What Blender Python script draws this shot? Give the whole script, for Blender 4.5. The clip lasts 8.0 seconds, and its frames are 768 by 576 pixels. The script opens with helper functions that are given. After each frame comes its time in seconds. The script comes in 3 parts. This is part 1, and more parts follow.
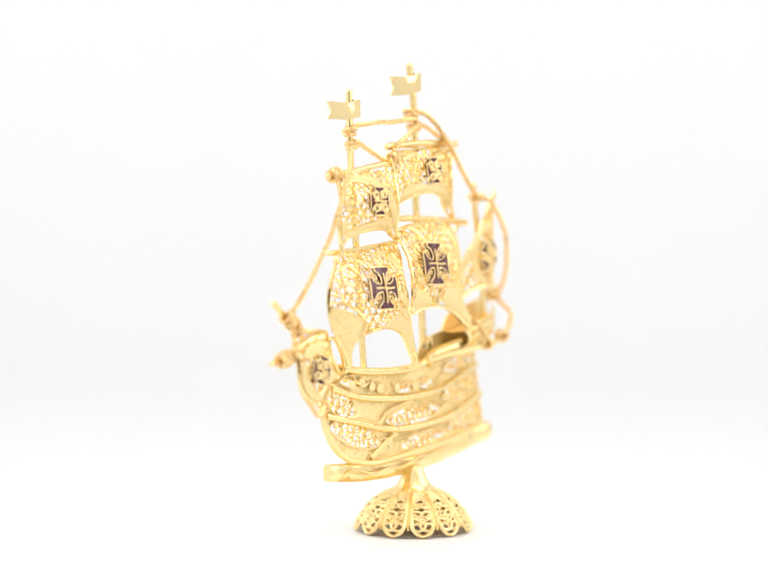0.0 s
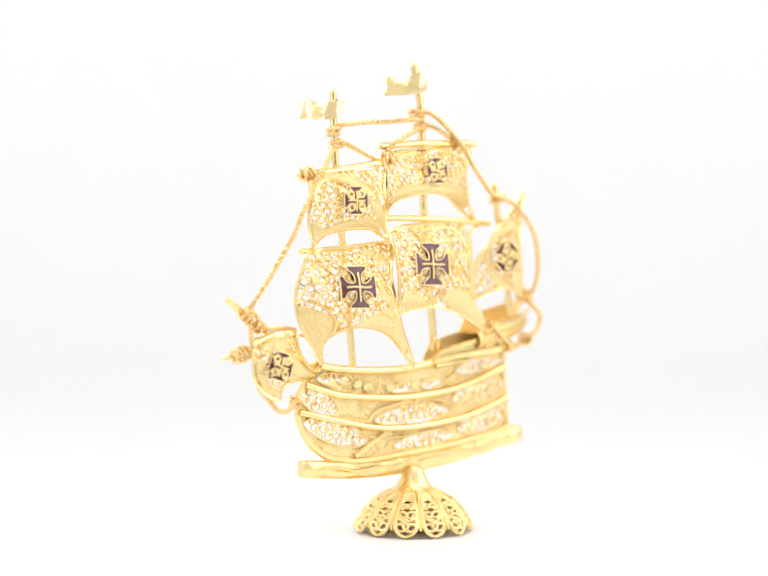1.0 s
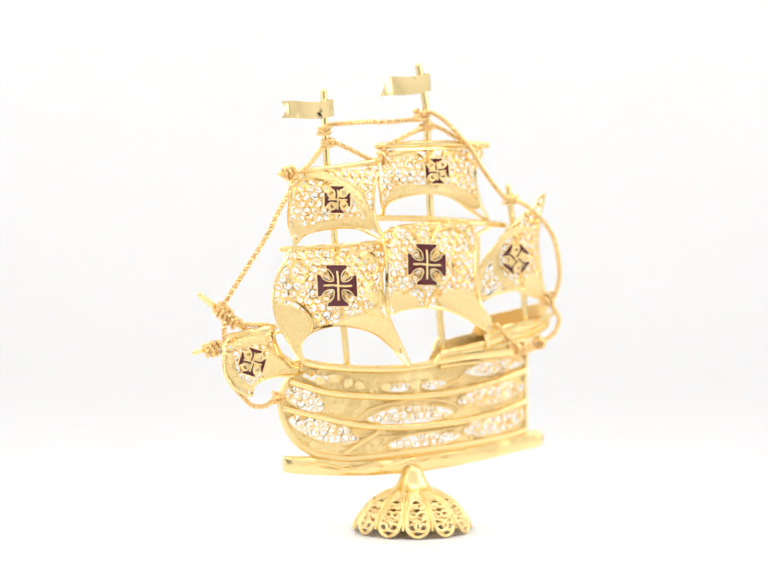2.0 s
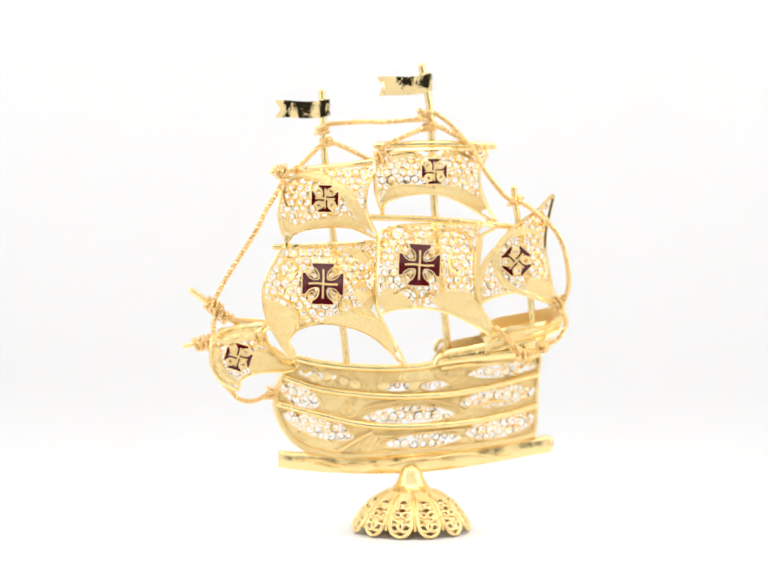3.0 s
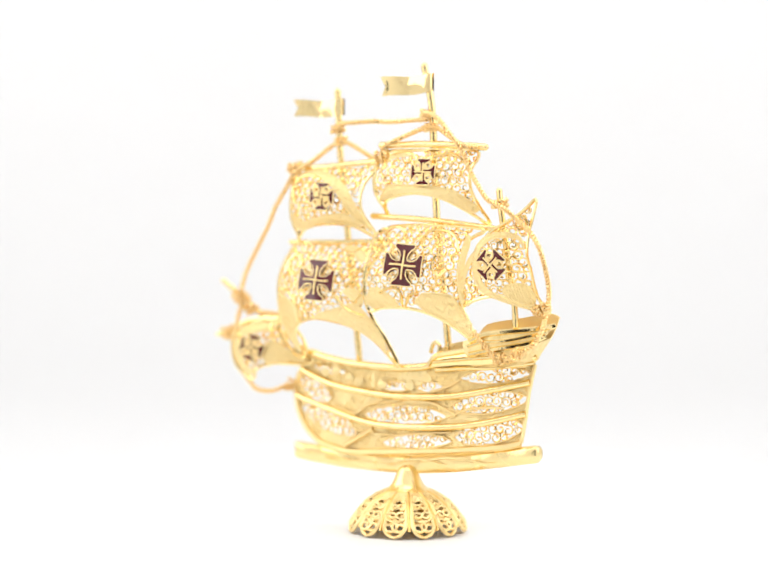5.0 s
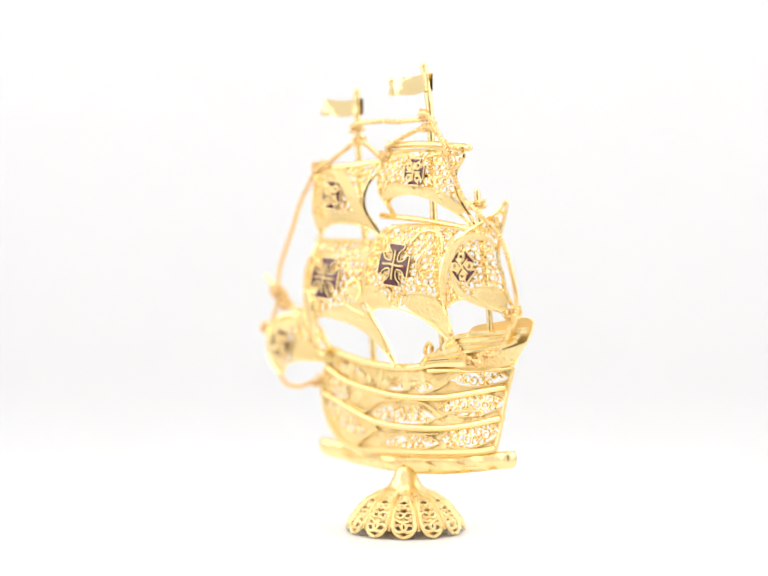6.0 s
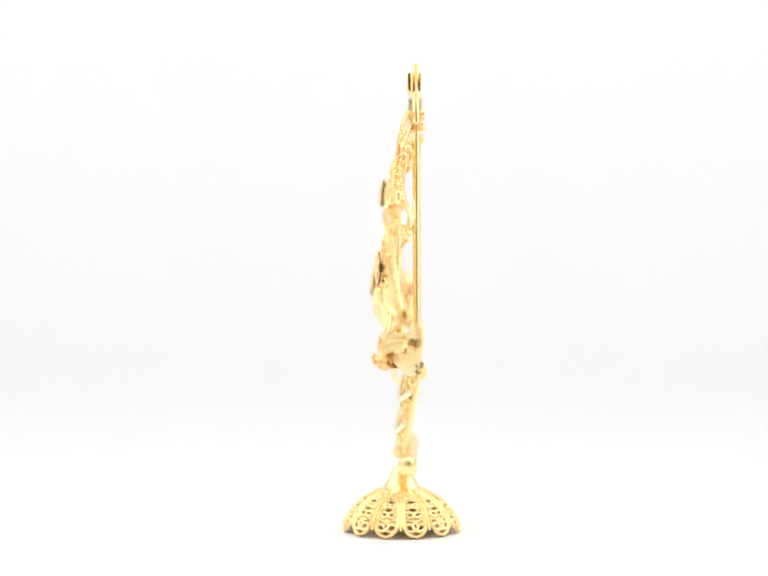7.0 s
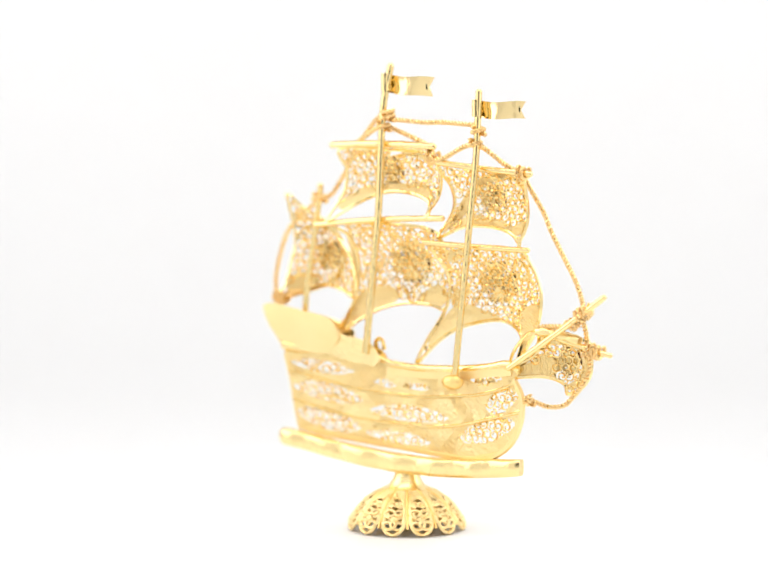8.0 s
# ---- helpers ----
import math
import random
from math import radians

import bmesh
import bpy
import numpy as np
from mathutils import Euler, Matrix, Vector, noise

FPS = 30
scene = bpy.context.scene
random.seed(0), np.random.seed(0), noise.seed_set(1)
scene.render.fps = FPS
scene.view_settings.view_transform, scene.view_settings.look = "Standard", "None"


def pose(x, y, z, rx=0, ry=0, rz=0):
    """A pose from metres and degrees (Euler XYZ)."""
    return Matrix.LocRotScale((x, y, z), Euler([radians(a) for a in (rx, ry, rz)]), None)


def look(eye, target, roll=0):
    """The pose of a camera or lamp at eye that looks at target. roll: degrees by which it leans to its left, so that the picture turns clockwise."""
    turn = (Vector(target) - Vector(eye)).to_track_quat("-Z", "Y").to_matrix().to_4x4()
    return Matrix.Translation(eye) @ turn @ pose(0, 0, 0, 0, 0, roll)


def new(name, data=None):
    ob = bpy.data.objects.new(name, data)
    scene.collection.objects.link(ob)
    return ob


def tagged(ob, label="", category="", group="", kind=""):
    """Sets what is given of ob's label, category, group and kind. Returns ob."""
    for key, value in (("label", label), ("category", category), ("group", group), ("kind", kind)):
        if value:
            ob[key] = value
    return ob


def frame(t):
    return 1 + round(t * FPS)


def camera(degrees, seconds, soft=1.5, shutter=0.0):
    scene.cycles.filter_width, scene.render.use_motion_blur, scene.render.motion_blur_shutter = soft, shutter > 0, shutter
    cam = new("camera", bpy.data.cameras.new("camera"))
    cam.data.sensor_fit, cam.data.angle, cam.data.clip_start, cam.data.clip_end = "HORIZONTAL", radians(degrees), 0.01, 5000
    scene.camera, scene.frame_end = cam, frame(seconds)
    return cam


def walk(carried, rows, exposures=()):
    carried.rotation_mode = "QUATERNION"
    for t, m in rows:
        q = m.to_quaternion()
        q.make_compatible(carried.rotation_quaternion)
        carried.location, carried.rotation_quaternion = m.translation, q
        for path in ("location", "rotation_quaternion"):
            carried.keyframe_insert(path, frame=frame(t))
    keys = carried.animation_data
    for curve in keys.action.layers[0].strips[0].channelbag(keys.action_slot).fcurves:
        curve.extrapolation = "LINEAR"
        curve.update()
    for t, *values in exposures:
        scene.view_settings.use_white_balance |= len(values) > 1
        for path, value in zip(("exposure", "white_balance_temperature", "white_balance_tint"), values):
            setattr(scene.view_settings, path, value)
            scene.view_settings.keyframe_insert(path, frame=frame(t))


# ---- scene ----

MM = 0.001

# ---- camera: a still telephoto view onto a turning display disc ----
TILT = radians(4.612)
FWD = Vector((0, math.cos(TILT), -math.sin(TILT)))
UP = Vector((0, math.sin(TILT), math.cos(TILT)))
EYE = Vector((-4.535 * MM, 0, 45 * MM)) - FWD * 0.5241 + UP * 2.267 * MM
cam = camera(16.209, 8.0, soft=1.6)
cam.data.dof.use_dof = True
cam.data.dof.focus_distance = 0.512
cam.data.dof.aperture_fstop = 7.2
walk(cam, [(0, look(EYE, EYE + FWD)), (8, look(EYE, EYE + FWD))], [(0, 0.0), (8, 0.0)])

# ---- world: a dim room outside the light tent ----
world = bpy.data.worlds.new("room")
scene.world = world
world.use_nodes = True
world.node_tree.nodes["Background"].inputs[0].default_value = (1.0, 0.97, 0.93, 1)
world.node_tree.nodes["Background"].inputs[1].default_value = 0.025


def panel_light(name, eye, target, sx, sy, watts):
    data = bpy.data.lights.new(name, "AREA")
    data.shape, data.size, data.size_y, data.energy = "RECTANGLE", sx, sy, watts
    data.color = (0.993, 0.996, 1.0)
    ob = new(name, data)
    ob.matrix_world = look(eye, target)
    return ob


panel_light("ceiling_led_panel", (0, -0.02, 0.575), (0, -0.019, 0), 0.50, 0.46, 1.385)
panel_light("side_softbox", (-0.335, 0.0, 0.18), (0, 0.06, 0.06), 0.36, 0.40, 0.66)
panel_light("side_softbox", (0.335, 0.0, 0.18), (0, 0.06, 0.06), 0.36, 0.40, 0.66)


# ---- materials ----
def material(name, base, metal=0.0, rough=0.5, bump=0.0, scale=900.0, tint=0.0, coat=0.0):
    mat = bpy.data.materials.new(name)
    mat.use_nodes = True
    nt = mat.node_tree
    b = nt.nodes["Principled BSDF"]
    b.inputs["Base Color"].default_value = (*base, 1)
    b.inputs["Metallic"].default_value = metal
    b.inputs["Roughness"].default_value = rough
    b.inputs["Coat Weight"].default_value = coat
    co = nt.nodes.new("ShaderNodeTexCoord")
    n1 = nt.nodes.new("ShaderNodeTexNoise")
    n1.inputs["Scale"].default_value = scale
    n1.inputs["Detail"].default_value = 4
    nt.links.new(co.outputs["Object"], n1.inputs["Vector"])
    n2 = nt.nodes.new("ShaderNodeTexNoise")
    n2.inputs["Scale"].default_value = scale * 0.17
    nt.links.new(co.outputs["Object"], n2.inputs["Vector"])
    if tint:
        mix = nt.nodes.new("ShaderNodeMix")
        mix.data_type = "RGBA"
        mix.inputs[6].default_value = (*base, 1)
        mix.inputs[7].default_value = (base[0] * (1 - 0.3 * tint), base[1] * (1 - tint), base[2] * (1 - 1.6 * tint), 1)
        nt.links.new(n2.outputs[0], mix.inputs[0])
        nt.links.new(mix.outputs[2], b.inputs["Base Color"])
    rr = nt.nodes.new("ShaderNodeMapRange")
    rr.inputs[3].default_value, rr.inputs[4].default_value = rough * 0.75, rough * 1.3
    nt.links.new(n2.outputs[0], rr.inputs[0])
    nt.links.new(rr.outputs[0], b.inputs["Roughness"])
    if bump:
        bp = nt.nodes.new("ShaderNodeBump")
        bp.inputs["Strength"].default_value = 1.0
        bp.inputs["Distance"].default_value = bump
        nt.links.new(n1.outputs[0], bp.inputs["Height"])
        nt.links.new(bp.outputs[0], b.inputs["Normal"])
    return mat


GOLD = material("polished_gold", (1.0, 0.80, 0.39), 1.0, 0.13, 0.00016, 420, 0.07)
FLAG = material("mirror_gold_sheet", (1.0, 0.80, 0.41), 1.0, 0.06, 0.00014, 420, 0.05)
HAMMERED = material("hammered_gold", (1.0, 0.80, 0.39), 1.0, 0.27, 0.00045, 260, 0.08)
RIM = material("satin_gold_wire", (1.0, 0.80, 0.41), 1.0, 0.48, 0.00004, 1500, 0.06)
WIRE = material("gold_filigree_wire", (1.0, 0.765, 0.345), 1.0, 0.20, 0.00003, 1500, 0.08)
STAMP = material("stamped_gold_sheet", (0.985, 0.81, 0.425), 1.0, 0.40, 0.00055, 1400, 0.07)
# gold made darker and more orange: the shade of recesses is in the colour
INNER = material("shade_toned_gold", (0.98, 0.72, 0.29), 1.0, 0.38, 0.00035, 900, 0.12)
ROPE = material("twisted_gold_cord", (1.0, 0.76, 0.38), 1.0, 0.28, 0.00003, 2500, 0.12)
ENAMEL = material("dark_red_enamel", (0.115, 0.006, 0.012), 0.0, 0.14, 0.00004, 900, 0.4, coat=0.6)
DISC = material("white_matt_acrylic", (0.94, 0.94, 0.94), 0.0, 0.45, 0.00001, 300, 0.01)
CLOTH = material("white_tent_fabric", (0.87, 0.87, 0.871), 0.0, 0.9, 0.00004, 700, 0.012)


# ---- mesh building ----
def at(u, v, d=0.0):
    """A point of the ship from its working drawing: u towards the stern, v down, d millimetres aft of the mast plane."""
    k = (524.1 + d - 0.0804 * (2.27 + (588 - v) * 0.0952)) / 5506.0
    return Vector((k * (u - 784) - 4.535, d, 45 + (2.267 + k * (588 - v) - 0.0804 * d) / 0.9968)) * MM


class Shape:
    def __init__(self):
        self.v, self.f = [], []

    def tube(self, pts, r, sides=6, flat=1.0, closed=False):
        pts = [Vector(p) for p in pts]
        n = len(pts)
        base = len(self.v)
        ref = None
        for i in range(n):
            if closed:
                tan = pts[(i + 1) % n] - pts[i - 1]
            else:
                tan = pts[min(i + 1, n - 1)] - pts[max(i - 1, 0)]
            if tan.length < 1e-12:
                tan = Vector((0, 0, 1))
            tan.normalize()
            if ref is None:
                ref = tan.cross(Vector((0, 1, 0)))
                if ref.length < 0.1:
                    ref = tan.cross(Vector((1, 0, 0)))
            ref = (ref - tan * ref.dot(tan)).normalized()
            bi = tan.cross(ref)
            rad = r[i] if isinstance(r, (list, tuple)) else r
            for k in range(sides):
                a = 2 * math.pi * k / sides
                self.v.append(pts[i] + ref * (rad * flat * math.cos(a)) + bi * (rad * math.sin(a)))
        for i in range(n if closed else n - 1):
            for k in range(sides):
                a, b = base + i * sides + k, base + i * sides + (k + 1) % sides
                j = base + ((i + 1) % n) * sides
                self.f.append((a, b, j + (k + 1) % sides, j + k))
        if not closed:
            self.f.append(tuple(base + k for k in reversed(range(sides))))
            self.f.append(tuple(base + (n - 1) * sides + k for k in range(sides)))
        return self

    def sheet(self, rows, thick):
        """A plate from a grid of points: rows in front, the same rows moved back by thick along y."""
        n, m = len(rows), len(rows[0])
        base = len(self.v)
        for off in (0, thick):
            for row in rows:
                self.v.extend(Vector(p) + Vector((0, off, 0)) for p in row)
        g = lambda i, j, s: base + s * n * m + i * m + j
        for i in range(n - 1):
            for j in range(m - 1):
                self.f.append((g(i, j, 0), g(i, j + 1, 0), g(i + 1, j + 1, 0), g(i + 1, j, 0)))
                self.f.append((g(i, j, 1), g(i + 1, j, 1), g(i + 1, j + 1, 1), g(i, j + 1, 1)))
        for i in range(n - 1):
            self.f.append((g(i, 0, 0), g(i + 1, 0, 0), g(i + 1, 0, 1), g(i, 0, 1)))
            self.f.append((g(i, m - 1, 0), g(i, m - 1, 1), g(i + 1, m - 1, 1), g(i + 1, m - 1, 0)))
        for j in range(m - 1):
            self.f.append((g(0, j, 0), g(0, j, 1), g(0, j + 1, 1), g(0, j + 1, 0)))
            self.f.append((g(n - 1, j, 0), g(n - 1, j + 1, 0), g(n - 1, j + 1, 1), g(n - 1, j, 1)))
        return self

    def lathe(self, profile, centre, sides=48):
        base = len(self.v)
        for r, z in profile:
            for k in range(sides):
                a = 2 * math.pi * k / sides
                self.v.append(Vector((centre[0] + r * math.sin(a), centre[1] - r * math.cos(a), centre[2] + z)))
        for i in range(len(profile) - 1):
            for k in range(sides):
                j = (k + 1) % sides
                self.f.append((base + i * sides + k, base + i * sides + j, base + (i + 1) * sides + j, base + (i + 1) * sides + k))
        return self

    def ball(self, c, r, squash=(1, 1, 1), n=16):
        base = len(self.v)
        for i in range(9):
            p = math.pi * (i + 0.02) / 8.04
            for k in range(n):
                a = 2 * math.pi * k / n
                self.v.append(Vector(c) + Vector((r * squash[0] * math.sin(p) * math.cos(a), r * squash[1] * math.sin(p) * math.sin(a), r * squash[2] * math.cos(p))))
        for i in range(8):
            for k in range(n):
                j = (k + 1) % n
                self.f.append((base + i * n + k, base + (i + 1) * n + k, base + (i + 1) * n + j, base + i * n + j))
        return self


def part(name, shape, mat, parent=None, label="", kind=""):
    me = bpy.data.meshes.new(name)
    me.from_pydata([tuple(p) for p in shape.v], [], shape.f)
    me.polygons.foreach_set("use_smooth", [True] * len(me.polygons))
    bm = bmesh.new()
    bm.from_mesh(me)
    bmesh.ops.recalc_face_normals(bm, faces=bm.faces)
    for e in bm.edges:
        if len(e.link_faces) == 2 and e.calc_face_angle(0) > 0.9:
            e.smooth = False
    bm.to_mesh(me)
    bm.free()
    me.materials.append(mat)
    ob = new(name, me)
    ob.parent = parent
    if label or kind:
        tagged(ob, label=label, kind=kind)
    return ob


def smooth(pts, n=8, closed=False):
    """A Catmull-Rom curve through the points, n steps to a span."""
    pts = [tuple(float(c) for c in p) for p in pts]
    m = len(pts)
    out = []
    for i in range(m if closed else m - 1):
        if closed:
            p0, p1, p2, p3 = (pts[(i + k) % m] for k in (-1, 0, 1, 2))
        else:
            p0, p1, p2, p3 = pts[max(i - 1, 0)], pts[i], pts[i + 1], pts[min(i + 2, m - 1)]
        for s in range(n):
            t = s / n
            out.append(tuple(0.5 * (2 * b + (c - a) * t + (2 * a - 5 * b + 4 * c - d) * t * t + (3 * b - a - 3 * c + d) * t ** 3)
                             for a, b, c, d in zip(p0, p1, p2, p3)))
    if not closed:
        out.append(pts[-1])
    return out


def resample(pts, n):
    pts = np.array(pts, float)
    s = np.concatenate([[0], np.cumsum(np.linalg.norm(np.diff(pts, axis=0), axis=1))])
    w = np.linspace(0, s[-1], n)
    return np.stack([np.interp(w, s, pts[:, k]) for k in range(pts.shape[1])], 1)


def inside(poly, x, y):
    """Signed distance to a polygon, positive inside."""
    p = np.asarray(poly, float)
    q = np.roll(p, -1, 0)
    e, w = q - p, np.array([x, y]) - p
    t = np.clip((w * e).sum(1) / np.maximum((e * e).sum(1), 1e-9), 0, 1)
    dist = np.linalg.norm(w - e * t[:, None], axis=1).min()
    c = (p[:, 1] > y) != (q[:, 1] > y)
    xs = p[:, 0] + (y - p[:, 1]) / np.where(np.abs(e[:, 1]) < 1e-9, 1e-9, e[:, 1]) * e[:, 0]
    return dist if (np.count_nonzero(c & (x < xs)) % 2) else -dist


def scrolls(shape, poly, depth, cell, rng, r=0.18, keep_out=()):
    """Fills an outline with little wire scrolls that touch one another."""
    p = np.asarray(poly)
    lo, hi = p.min(0), p.max(0)
    row, y = 0, lo[1] + cell * 0.35
    while y < hi[1]:
        x = lo[0] + (cell * 0.5 if row % 2 else 0)
        k = 0
        while x < hi[0]:
            cx, cy = x + rng.uniform(-0.10, 0.10) * cell, y + rng.uniform(-0.10, 0.10) * cell
            s = inside(poly, cx, cy)
            if s > 0.16 * cell and all(inside(o, cx, cy) < 0.1 * cell for o in keep_out):
                rad = min(0.57 * cell, 0.28 * cell + 0.5 * s)
                a0, turn = rng.uniform(0, 6.28), (1 if (k + row) % 2 else -1)
                pts, thick = [], []
                full = rng.choice((7.2, 8.4, 9.6))
                for i in range(18):
                    t = i / 17
                    a = a0 + turn * t * full
                    rr = rad * (1.0 - 0.78 * t ** 1.7)
                    u, w = cx + rr * math.cos(a), cy + rr * math.sin(a)
                    pts.append(at(u, w, depth(u, w)))
                    thick.append(r * MM * (1.62 - 0.4 * t))
                shape.tube(pts, thick, 6, 0.58)
            x += cell
            k += 1
        y += cell * 0.87
        row += 1
    return shape


def pointed(one, two, n, tip=True):
    """The two edge curves of a leaf, n points each, drawn together at both ends."""
    a, b = resample(smooth(one, 6), n), resample(smooth(two, 6), n)
    if tip:
        w = np.minimum(1.0, 0.12 + 1.9 * np.sin(np.pi * np.linspace(0, 1, n)))[:, None]
        a, b = (a + b) / 2 + (a - b) / 2 * w, (a + b) / 2 + (b - a) / 2 * w
    return a, b


def leaf(shape, one, two, depth, lift=0.2, n=22, m=5, thick=0.3, bow=0.25, ribs=True):
    """A raised plate between two edge curves of the drawing, with close-set wires across it."""
    a, b = pointed(one, two, n, ribs)
    rows = []
    for i in range(n):
        row = []
        for j in range(m):
            t = j / (m - 1)
            u, v = a[i] * (1 - t) + b[i] * t
            row.append(at(u, v, depth(u, v) - lift - bow * math.sin(math.pi * t)))
        rows.append(row)
    shape.sheet(rows, thick * MM)
    if ribs:
        span = float(np.linalg.norm(np.diff(a, axis=0), axis=1).sum())
        count = max(6, int(span / 5.4))
        a, b = pointed(one, two, count)
        for i in range(1, count - 1):
            pts = []
            for t in (0.03, 0.35, 0.65, 0.97):
                q = a[i] * (1 - t) + b[min(count - 1, i + 1)] * t
                pts.append(at(q[0], q[1], depth(*q) - lift - bow * math.sin(math.pi * t) + thick * 0.5))
            shape.tube(pts, 0.24 * MM * (1 + 0.15 * math.sin(i * 2.1)), 6)
        for edge in pointed(one, two, 30):
            shape.tube([at(u, v, depth(u, v) - lift - 0.1) for u, v in edge], 0.17 * MM, 6)
    return shape


def drawn(shape, pts, depth, r, n=6, lift=0.0, sides=6, closed=False, flat=1.0):
    """A wire along a curve of the drawing, on the surface given by depth."""
    return shape.tube([at(u, v, depth(u, v) - lift) for u, v in smooth(pts, n, closed)], r * MM, sides, flat, closed)


def cord(shape, pts, r=0.50, pitch=1.45, phase=0.0):
    """A cord of two strands twisted round the path of world points."""
    length = sum((Vector(b) - Vector(a)).length for a, b in zip(pts, pts[1:]))
    n = max(8, int(length / (pitch * MM) * 7))
    path = [Vector(p) for p in resample(smooth(pts, 6), n)]
    ref = Vector((0, 1, 0))
    lines = ([], [])
    for i, p in enumerate(path):
        tan = (path[min(i + 1, n - 1)] - path[max(i - 1, 0)]).normalized()
        ref = (ref - tan * ref.dot(tan)).normalized()
        bi = tan.cross(ref)
        for s in (0, 1):
            a = 2 * math.pi * i / 7 + s * math.pi + phase
            lines[s].append(p + (ref * math.cos(a) + bi * math.sin(a)) * r * 0.60 * MM)
    for line in lines:
        shape.tube(line, r * 0.52 * MM, 6)
    return shape


def knot(shape, c, axis, r, turns=2.4, step=0.5, wire=0.40):
    """A coil of cord wound round an axis."""
    axis = Vector(axis).normalized()
    e1 = axis.cross(Vector((0.3, 1, 0.2))).normalized()
    e2 = axis.cross(e1)
    n = int(turns * 12)
    pts = []
    for i in range(n + 1):
        a = 2 * math.pi * i / 12
        pts.append(Vector(c) + (e1 * math.cos(a) + e2 * math.sin(a)) * r * MM * (1 + 0.12 * math.sin(a * 1.7)) + axis * (i / 12 - turns / 2) * step * 2 * MM)
    return cord(shape, pts, wire, 1.2)


# ---- the light tent and the turning disc ----
def slab(name, lo, hi, mat, label, kind="structure"):
    s = Shape()
    for x in (lo[0], hi[0]):
        for y in (lo[1], hi[1]):
            for z in (lo[2], hi[2]):
                s.v.append(Vector((x, y, z)))
    s.f = [(0, 1, 3, 2), (4, 6, 7, 5), (0, 4, 5, 1), (2, 3, 7, 6), (0, 2, 6, 4), (1, 5, 7, 3)]
    return part(name, s, mat, None, label, kind)


def build_tent():
    w, f, b, z0, z1, t = 0.36, -0.30, 0.31, -0.055, 0.60, 0.004
    slab("floor", (-w, f, z0 - t), (w, b - 0.045, z0), CLOTH, "white fabric floor of the light tent")
    slab("wall_west", (-w - t, f, z0 - t), (-w, b, z1), CLOTH, "white fabric side of the light tent")
    slab("wall_east", (w, f, z0 - t), (w + t, b, z1), CLOTH, "white fabric side of the light tent")
    slab("ceiling", (-w, f, z1), (w, b, z1 + t), CLOTH, "white fabric roof of the light tent")
    # backdrop cloth, swept up from the floor in one curve
    r = 0.045
    line = [(b - r, z0)] + [(b - r + r * math.sin(q), z0 + r * (1 - math.cos(q))) for q in [i * math.pi / 32 for i in range(1, 17)]] + [(b, 0.25), (b, 0.42), (b, z1)]
    s = Shape()
    for k, (y, z) in enumerate(line):
        q = min(math.pi / 2, k * math.pi / 32)
        for x in (-w, w):
            s.v.append(Vector((x, y, z)))
            s.v.append(Vector((x, y + t * math.sin(q), z - t * math.cos(q))))
    for k in range(len(line) - 1):
        i = 4 * k
        s.f += [(i, i + 2, i + 6, i + 4), (i + 1, i + 5, i + 7, i + 3), (i, i + 4, i + 5, i + 1), (i + 2, i + 3, i + 7, i + 6)]
    part("backdrop", s, CLOTH, None, "plain white backdrop cloth curving up from the floor", "structure")
    # front cloth with an opening for the lens
    o, low, top = 0.072, 0.018, 0.158
    slab("wall_south_1", (-w - t, f - t, z0 - t), (-o, f, z1 + t), CLOTH, "white front flap of the light tent")
    slab("wall_south_2", (o, f - t, z0 - t), (w + t, f, z1 + t), CLOTH, "white front flap of the light tent")
    slab("wall_south_3", (-o, f - t, top), (o, f, z1 + t), CLOTH, "white front flap of the light tent")
    slab("wall_south_4", (-o, f - t, z0 - t), (o, f, low), CLOTH, "white front flap of the light tent")


def build_disc():
    root = tagged(new("turntable"), "plain white round display turntable", "turntable")
    s = Shape().lathe([(0.0, -0.0001), (0.04, -0.0001), (0.08, -0.0001), (0.1126, -0.0001), (0.1135, -0.0004), (0.1138, -0.0012), (0.1138, -0.0095), (0.113, -0.010), (0.0, -0.010)], (0, 0, 0), 160)
    part("turntable_top", s, DISC, root)
    s = Shape().lathe([(0.0, -0.0105), (0.085, -0.0105), (0.088, -0.012), (0.090, -0.0548), (0.0, -0.0548)], (0, 0, 0), 96)
    part("turntable_foot", s, DISC, root)
    return root


# ---- the filigree ship ----
def billow(uc, w, v0, v1, top, full, port, stern, leg=None):
    """A billowing surface: its depth in millimetres along the yard, at the belly, at the two side edges and at the foot of its legs."""
    def depth(u, v):
        a = min(1.15, max(-1.15, (u - uc) / w))
        s = min(1.0, max(0.0, (v - v0) / (v1 - v0)))
        k = math.sin(min(1.0, s / 0.5) * math.pi / 2)
        belly = full + ((port if a < 0 else stern) - full) * abs(a) ** 1.5
        d = top * (1 - k) + belly * k
        if leg is not None and s > 0.58:
            q = (s - 0.58) / 0.42
            d += (leg - d) * q * q * (3 - 2 * q)
        return d
    return depth


